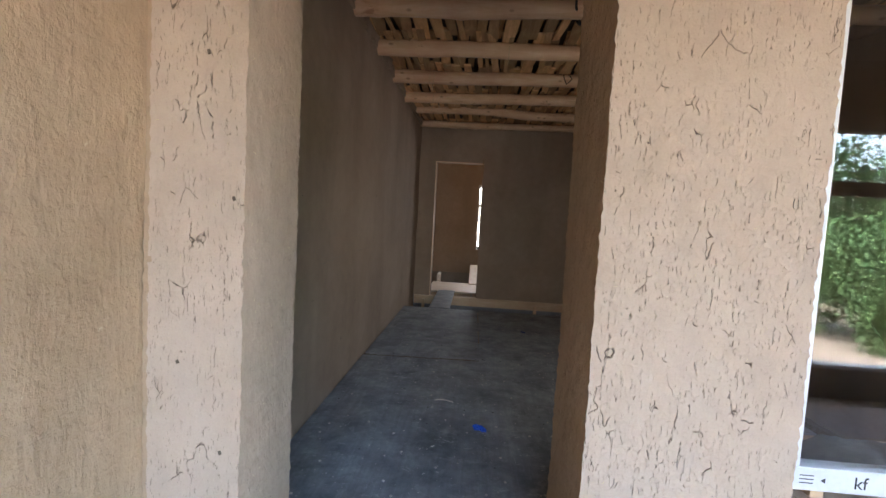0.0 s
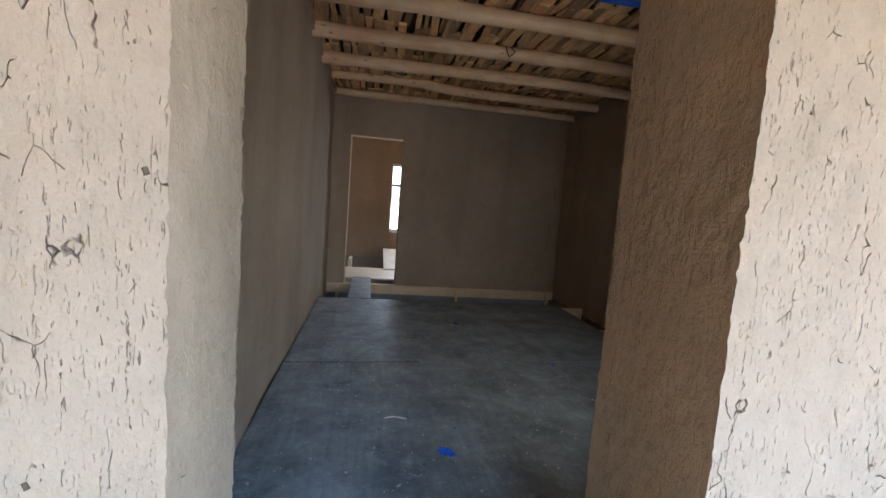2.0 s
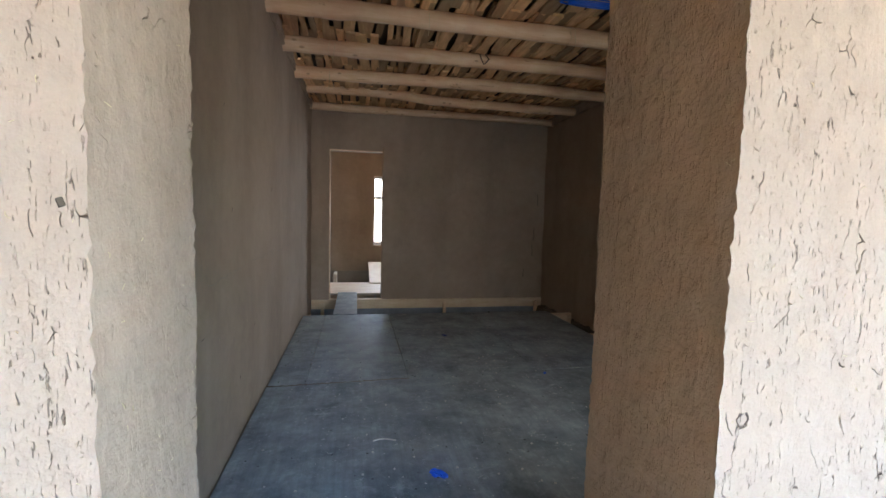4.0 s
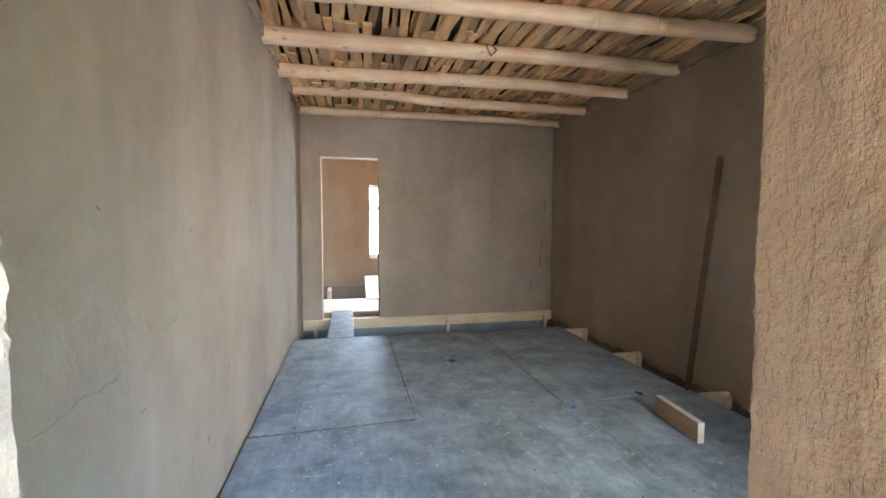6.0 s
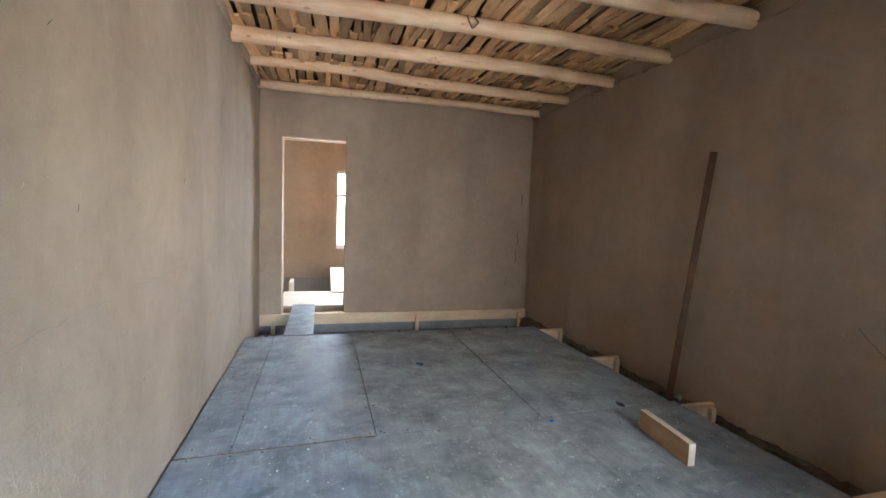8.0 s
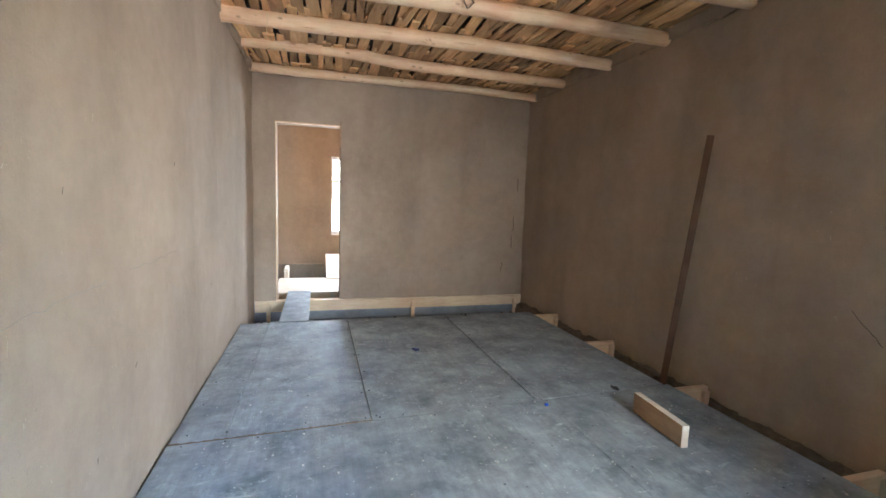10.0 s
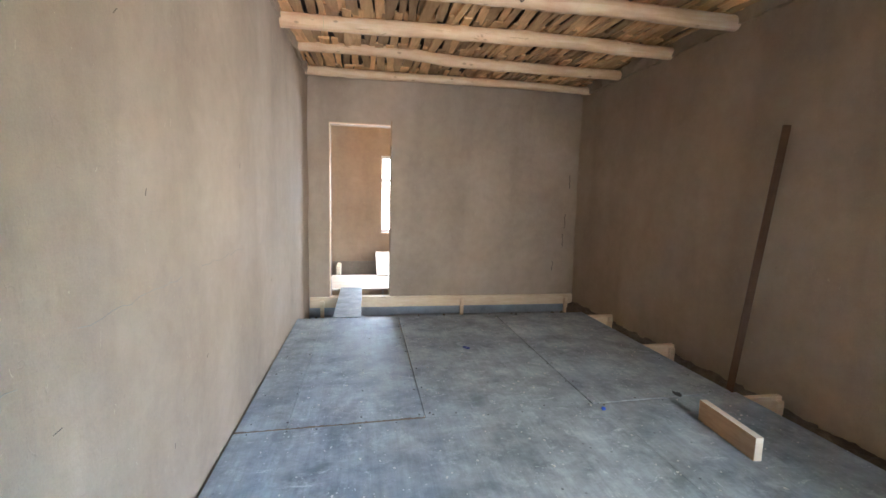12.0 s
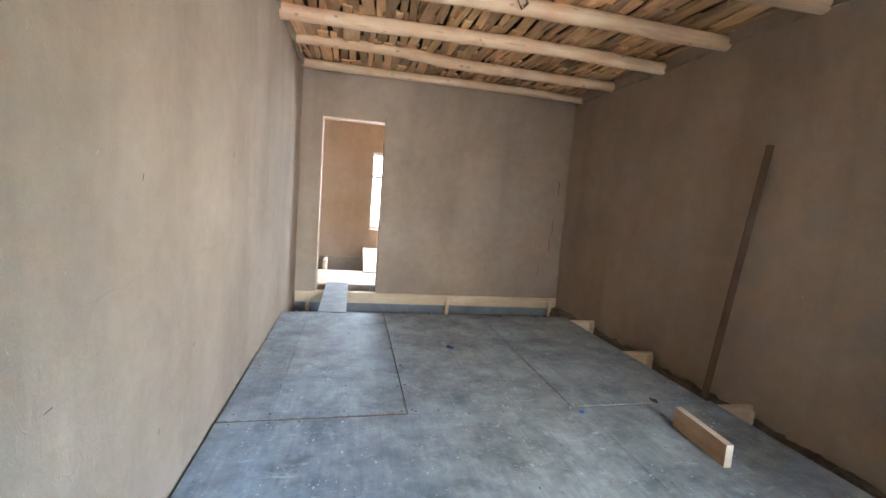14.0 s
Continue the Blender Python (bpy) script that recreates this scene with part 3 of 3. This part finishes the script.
# ---------------------------------------------------------------- outside, behind the porch
# beam, rail and parapet follow that added unseen length; the end post is added too
tagged(part("porch_beam", box(0.0, 9.0, -2.78, -2.64, 2.36, 2.95, bevel=0.01), DARKTIMBER), "deep dark timber beam along the porch edge", "beam")
tagged(part("porch_rail", box(0.0, 8.9, -2.76, -2.68, 1.80, 1.93, bevel=0.01), DARKTIMBER), "dark timber rail across the porch front", "rail")
tagged(part("porch_post", box(8.9, 9.06, -2.8, -2.64, -0.41, 2.36, bevel=0.012), DARKTIMBER), "dark square timber porch post", "post")
parapet = tagged(empty("porch_parapet", (0, -2.72, -0.41)), "low dark panel parapet with a white capping", "parapet")
for n, b, mt in (("panel", (0.01, 8.89, -2.76, -2.70, -0.41, 0.25), DARKPAINT), ("capping", (0.01, 8.89, -2.79, -2.67, 0.252, 0.285), WHITE)):
    o = part(n, box(*b, bevel=0.004), mt, parapet)
    o.matrix_parent_inverse = parapet.matrix_world.inverted()


def tree(x, y, height, spread, seed, conifer=False):
    rng = random.Random(seed)
    base = empty("tree", (x, y, -0.42), rng.uniform(0, 360))
    tr = bmesh.new()
    add_tube(tr, [(rng.uniform(-0.08, 0.08) * k, rng.uniform(-0.08, 0.08) * k, height * 0.75 * k / 6) for k in range(7)],
             [0.16 - 0.02 * k for k in range(7)], 10)
    limbs = []
    for k in range(9):
        a, h = rng.uniform(0, 6.28), height * rng.uniform(0.12, 0.7)
        l = spread * rng.uniform(0.5, 0.9)
        tip = Vector((math.cos(a) * l, math.sin(a) * l, h + l * rng.uniform(0.3, 0.8)))
        add_tube(tr, [(0, 0, h), tip * 0.5 + Vector((0, 0, h * 0.5 + 0.1)), tip], [0.055, 0.035, 0.012], 6)
        limbs.append(tip)
    part("trunk", tr, BARK, base, smooth=True)
    verts, faces = [], []
    for _ in range(150):
        if conifer:
            h = rng.uniform(0.12, 1.0) * height
            l = spread * 0.62 * (1.02 - h / height)
            a = rng.uniform(0, 6.28)
            c = Vector((math.cos(a) * l * rng.uniform(0.3, 1), math.sin(a) * l * rng.uniform(0.3, 1), h))
        else:
            c = rng.choice(limbs) * rng.uniform(0.75, 1.15) + Vector([rng.gauss(0, spread * 0.23) for _ in range(3)])
            c.z = max(c.z, height * 0.06)
        for _ in range(80):
            p = c + Vector([rng.gauss(0, spread * 0.085) for _ in range(3)])
            s = rng.uniform(0.03, 0.062)
            u = Vector([rng.gauss(0, 1) for _ in range(3)]).normalized() * s
            w = u.orthogonal().normalized() * s * 0.55
            i = len(verts)
            verts += [p - u, p + w, p + u, p - w]
            faces.append((i, i + 1, i + 2, i + 3))
    me = bpy.data.meshes.new("crown")
    me.from_pydata(verts, [], faces)
    me.materials.append(LEAF)
    crown = new("crown", me)
    crown.parent = base
    tagged(base, "tall dark conifer beyond the porch" if conifer else "leafy green tree beyond the porch", "tree", "garden trees")


tree(9.0, -7.5, 3.3, 1.7, 3)
tree(11.6, -8.6, 3.7, 1.8, 4)
tree(7.4, -9.4, 3.4, 1.7, 5)
tree(13.0, -11.8, 5.0, 2.0, 6, True)
tree(10.2, -12.5, 4.2, 2.1, 7)
tree(15.0, -9.5, 4.0, 2.0, 8)
tree(8.3, -6.6, 2.6, 1.5, 9)
tree(10.6, -7.0, 2.8, 1.5, 10)
tagged(part("garden_wall", box(2.0, 30.0, -16.3, -16.0, -0.42, 1.3, bevel=0.02), PALE), "pale rendered garden wall under trees", "wall")
rail = tagged(empty("stair_rail", (4.8, -3.6, -0.42)), "galvanised steel handrail sloping down on short posts", "handrail")
b = bmesh.new()
add_tube(b, [(3.9, -3.6, 0.60), (5.6, -3.6, -0.33)], 0.022, 8)
o = part("rail", b, STEEL, rail, smooth=True)
o.matrix_parent_inverse = rail.matrix_world.inverted()
for x, y, z in ((4.0, -3.6, 0.53), (4.75, -3.6, 0.12), (5.5, -3.6, -0.29)):
    b = bmesh.new()
    add_tube(b, [(x, y, -0.42), (x, y, z)], 0.015, 8)
    o = part("post", b, STEEL, rail, smooth=True)
    o.matrix_parent_inverse = rail.matrix_world.inverted()

# ---------------------------------------------------------------- writing and packing on the window
def text_mesh(name, body, size, m, mat, parent=None):
    cu = bpy.data.curves.new(name, "FONT")
    cu.body, cu.size, cu.extrude = body, size, 0.0004
    tmp = new("lettering_source", cu)
    me = bpy.data.meshes.new_from_object(tmp.evaluated_get(bpy.context.evaluated_depsgraph_get()))
    bpy.data.objects.remove(tmp)
    me.materials.clear()
    me.materials.append(mat)
    ob = new(name, me)
    ob.parent = parent
    ob.matrix_world = m
    return ob


film = part("protective_film", box(WX0 + 0.002, WX1 - 0.002, 0.0175, 0.0192, 0.636, 0.700), WHITE)
tagged(film, "white printed protective film on the window frame", "film")
for x in (2.283, 2.783, 3.283):
    text_mesh("lettering", "kf", 0.055, pose(x, 0.0168, 0.650, 90, 0, 0), INK, film)
for x in (2.12, 2.62, 3.12):
    for k in range(3):
        part("printed_line", box(x + 0.004, x + 0.045, 0.0166, 0.0174, 0.655 + 0.012 * k, 0.658 + 0.012 * k), INK, film)
    tri = bmesh.new()
    add_tube(tri, [(x + 0.075, 0.0174, 0.667), (x + 0.075, 0.0166, 0.667)], 0.009, 3)
    part("printed_mark", tri, INK, film)
for x in (2.19, 2.9, 3.5):
    tagged(part("shim", box(x - 0.02, x + 0.02, 0.03, 0.075, 0.604, 0.629, bevel=0.002), PINE), "small wooden shim under the window frame", "shim", "window shims")

sack = bmesh.new()
bmesh.ops.create_grid(sack, x_segments=70, y_segments=18, size=0.5)
for v in sack.verts:
    fx, fy = v.co.x + 0.5, v.co.y + 0.5
    edge_drop = min(1, 6 * min(fx, 1 - fx)) * min(1, 4 * min(fy, 1 - fy))
    v.co = Vector((2.2 + 1.3 * fx, 0.10 + 0.30 * fy, 0.0))
    v.co.z = 0.60 + edge_drop * (0.075 + 0.04 * noise.noise(v.co * 6) + 0.025 * noise.noise(v.co * 19))
bmesh.ops.solidify(sack, geom=sack.faces[:], thickness=0.004)
tagged(part("sacking", sack, SHEET, smooth=True), "crumpled grey sacking lying on the inner window sill", "sacking")

# ---------------------------------------------------------------- small loose things
def rag(name, x, y, size, mat, seed, label, cat, turn=None):
    rng = random.Random(seed)
    bm = bmesh.new()
    bmesh.ops.create_icosphere(bm, subdivisions=3, radius=1.0)
    for v in bm.verts:
        n = noise.noise_vector(v.co * 1.7 + Vector((seed, 0, 0)))
        v.co = Vector((v.co.x * size + n.x * size * 0.6, v.co.y * size * 0.4 + n.y * size * 0.5, max(0.0, (v.co.z * 0.35 + 0.2 + n.z * 0.5) * size * 0.6)))
    ob = part(name, bm, mat, smooth=True)
    ob.matrix_world = pose(x, y, 0.001, 0, 0, rng.uniform(0, 180) if turn is None else turn)
    return tagged(ob, label, cat)


rag("blue_scrap", 1.183, 1.537, 0.052, BLUE, 2, "crumpled bright blue plastic scrap on the floor", "scrap", -40)
rag("blue_scrap", 1.76, 4.30, 0.042, NAVY, 5, "small dark blue plastic scrap on the floor", "scrap")
rag("blue_scrap", 2.44, 2.96, 0.026, BLUE, 7, "tiny blue plastic scrap at a panel joint", "scrap")
rag("dark_lump", 2.68, 5.49, 0.025, BLACK, 9, "small dark lump at the floor edge", "lump")
rag("damp_spot", 3.14, 3.12, 0.05, BLACK, 12, "flat dark spot on the floor", "blob").scale.z = 0.12

st = bmesh.new()
add_tube(st, [(0.84 + 0.02 * k, 1.955 + 0.018 * math.sin(k * 0.55), 0.005) for k in range(8)], 0.0048, 6)
tagged(part("string", st, CHIP, smooth=True), "short pale piece of string on the floor", "string")

bm = bmesh.new()
rng = random.Random(21)
for _ in range(800):
    x, y = rng.uniform(0.1, 3.5), 0.6 + 4.8 * rng.random() ** 1.3
    s = rng.choice((0.0015, 0.002, 0.002, 0.003, 0.004, 0.006))
    m = Matrix.Translation((x, y, s * 0.4)) @ Matrix.Rotation(rng.uniform(0, 3), 4, "Z")
    add_box(bm, -s, s, -s * rng.uniform(0.4, 1), s * rng.uniform(0.4, 1), -s * 0.4, s * 0.5, m=m)
tagged(part("floor_crumbs", bm, CHIP), "scattered plaster crumbs on the floor panels", "debris", kind="stuff")

bm = bmesh.new()
rng = random.Random(22)
for x0, x1, y0, y1, n in ((3.64, 4.03, 0.6, 6.6, 420), (0.02, 4.0, 5.6, 6.6, 160), (3.93, 4.04, 0.6, 6.5, 500)):
    for _ in range(n):
        x, y = rng.uniform(x0, x1), rng.uniform(y0, y1)
        s = rng.uniform(0.008, 0.03) * (1.3 if n == 500 else 1)
        m = Matrix.Translation((x, y, -0.31 + s * 0.5 + (rng.uniform(0, 0.10) if n == 500 else 0))) @ Euler((rng.uniform(0, 3), rng.uniform(0, 3), rng.uniform(0, 3))).to_matrix().to_4x4()
        add_box(bm, -s, s, -s * 0.7, s * 0.7, -s * 0.6, s * 0.6, m=m)
tagged(part("rubble", bm, CLOD), "clods of dry mud in the gap beside the floor", "rubble", kind="stuff")

ridge = bmesh.new()
add_grid_box(ridge, XR - 0.075, XR + 0.01, 0.52, YB - 0.06, -0.312, -0.14, 0.035)
for v in ridge.verts:
    if v.co.x < XR:
        v.co.x -= 0.05 * max(0.0, -0.05 - v.co.z) / 0.26
roughen(ridge, 0.04, 6.0, 0.012, 21.0)
tagged(part("mud_ridge", ridge, CLOD), "crumbly dark mud ridge along the foot of the wall", "mud", kind="structure")

# wisps of straw and wire on the logs
def wisp(name, points, radius, mat, label, cat):
    b = bmesh.new()
    add_tube(b, points, radius, 5)
    return tagged(part(name, b, mat, smooth=True), label, cat)


rng = random.Random(31)
for x, y in ((0.45, 3.94), (0.5, 3.95), (2.55, 3.06), (2.6, 3.07), (1.3, 3.08), (3.2, 3.05), (0.4, 4.83), (2.9, 2.2), (3.1, 3.03)):
    l = rng.uniform(0.08, 0.2)
    wisp("straw_wisp", [(x, y - 0.08, 3.1), (x + rng.uniform(-0.02, 0.02), y - 0.085, 3.06 - l * 0.5), (x + rng.uniform(-0.03, 0.03), y - 0.08, 3.06 - l)],
         0.002, STRAW, "thin dry straw wisp hanging from a log", "straw")


def coil(name, cx, cy, cz, r, mat, seed, label):
    """A loosely wound bunch of cable hung from the ceiling."""
    rng = random.Random(seed)
    thing = tagged(empty(name, (cx, cy, cz)), label, "cable")
    for k in range(4):
        pts = []
        a0, rr, q = rng.uniform(0, 6.28), r * rng.uniform(0.8, 1.15), rng.uniform(-0.25, 0.25)
        for i in range(25):
            a = a0 + i / 24 * 6.28
            pts.append((math.cos(a) * rr * 1.3, math.sin(a) * rr * 0.55 + q * 0.1, math.sin(a + q) * 0.03 + 0.012 * k))
        b = bmesh.new()
        add_tube(b, pts, 0.006, 6)
        part("strand", b, mat, thing, smooth=True)
    return thing


coil("blue_cable", 2.47, 2.5, 3.06, 0.17, BLUE, 4, "loose coil of bright blue cable tucked between ceiling logs")
wisp("black_cable", [(1.70, 1.95, 3.16), (1.73, 2.10, 3.05), (1.80, 2.26, 3.0), (1.82, 2.36, 3.03), (1.79, 2.42, 3.1)], 0.010, BLACK, "short black cable drooping from the ceiling", "cable")
wisp("wire_loop", [(1.98, 3.88, 3.13), (1.985, 3.84, 3.07), (2.01, 3.82, 3.005), (2.035, 3.83, 3.03), (2.075, 3.85, 3.075), (2.04, 3.88, 3.13)], 0.006, WIRE, "bent rusty wire loop hanging at a log", "wire")

# straw ends standing out of the front plaster
bm = bmesh.new()
rng = random.Random(41)
for k in range(260):
    z = rng.uniform(0.2, 2.4)
    x, y, n = rng.choice(((DX1 + rng.uniform(0, 0.66), 0.0, (0, -1, 0)), (DX1 + rng.uniform(-0.003, 0.012), rng.uniform(-0.003, 0.02), (-0.7, -0.7, 0)),
                          (rng.uniform(0.02, DX0), -0.02, (0, -1, 0)), (DX0, rng.uniform(0, 0.4), (1, 0, 0)), (DX1, rng.uniform(0, 0.5), (-1, 0, 0))))
    n = Vector(n)
    d = Vector((rng.gauss(0, 1), rng.gauss(0, 1), rng.gauss(0, 1.6)))
    d = (d - n * d.dot(n)).normalized() * rng.uniform(0.005, 0.016)
    a = Vector((x, y, z)) - n * 0.002
    add_tube(bm, [a, a + d * 0.5 + n * rng.uniform(0.002, 0.006), a + d + n * rng.uniform(0, 0.008)], 0.0007, 4)
tagged(part("straw_ends", bm, STRAW), "short straw ends standing out of the rough plaster", "straw", kind="stuff")


# cracks and trowel marks in the plaster
def wall_mark(name, wall, points, radius, mat, amount):
    bm = bmesh.new()
    pts = [Vector(q) + noise.noise_vector(Vector(q) * 2.2) * amount for q in points]
    add_tube(bm, pts, radius, 5)
    part(name, bm, mat, bpy.data.objects[wall], smooth=True)


rng = random.Random(61)
for x, z0, z1 in ((3.92, 1.63, 1.84), (3.87, 1.02, 1.24), (3.85, 0.72, 0.93), (3.70, 0.35, 0.5)):
    n = 9
    wall_mark("crack", "wall_back", [(x + rng.uniform(-0.012, 0.012), YB - 0.0005, z0 + (z1 - z0) * k / n) for k in range(n + 1)], 0.006, CLOD, 0.008)
for y0, y1, z in ((1.62, 2.35, 1.06), (2.6, 3.3, 1.075), (3.55, 4.35, 1.06), (0.95, 1.4, 0.98)):
    n = 12
    wall_mark("trowel_mark", "wall_left", [(0.0, y0 + (y1 - y0) * k / n, z + rng.uniform(-0.012, 0.012)) for k in range(n + 1)], 0.0014, EARTH, 0.012)
for y, z in ((2.05, 1.42), (1.5, 0.8), (1.9, 2.0), (2.6, 0.6), (3.3, 1.6), (1.3, 1.5), (2.2, 0.35), (4.2, 0.7)):
    a = rng.uniform(0, 3)
    wall_mark("straw_mark", "wall_left", [(0.0, y, z), (0.003, y + 0.03 * math.cos(a), z + 0.03 * math.sin(a))], 0.0014, CLOD, 0.012)

wall_mark("crack", "wall_right", [(XR, 2.13 - 0.02 * k, 0.84 - 0.019 * k + rng.uniform(-0.006, 0.006)) for k in range(10)], 0.003, CLOD, 0.012)
for x, z in ((0.302, 1.448), (0.21, 1.9), (0.12, 0.9), (0.27, 0.6)):
    wall_mark("mud_spot", "wall_front", [(x, -0.021, z), (x + 0.005, -0.022, z - 0.012)], 0.0055, CLOD, 0.005)
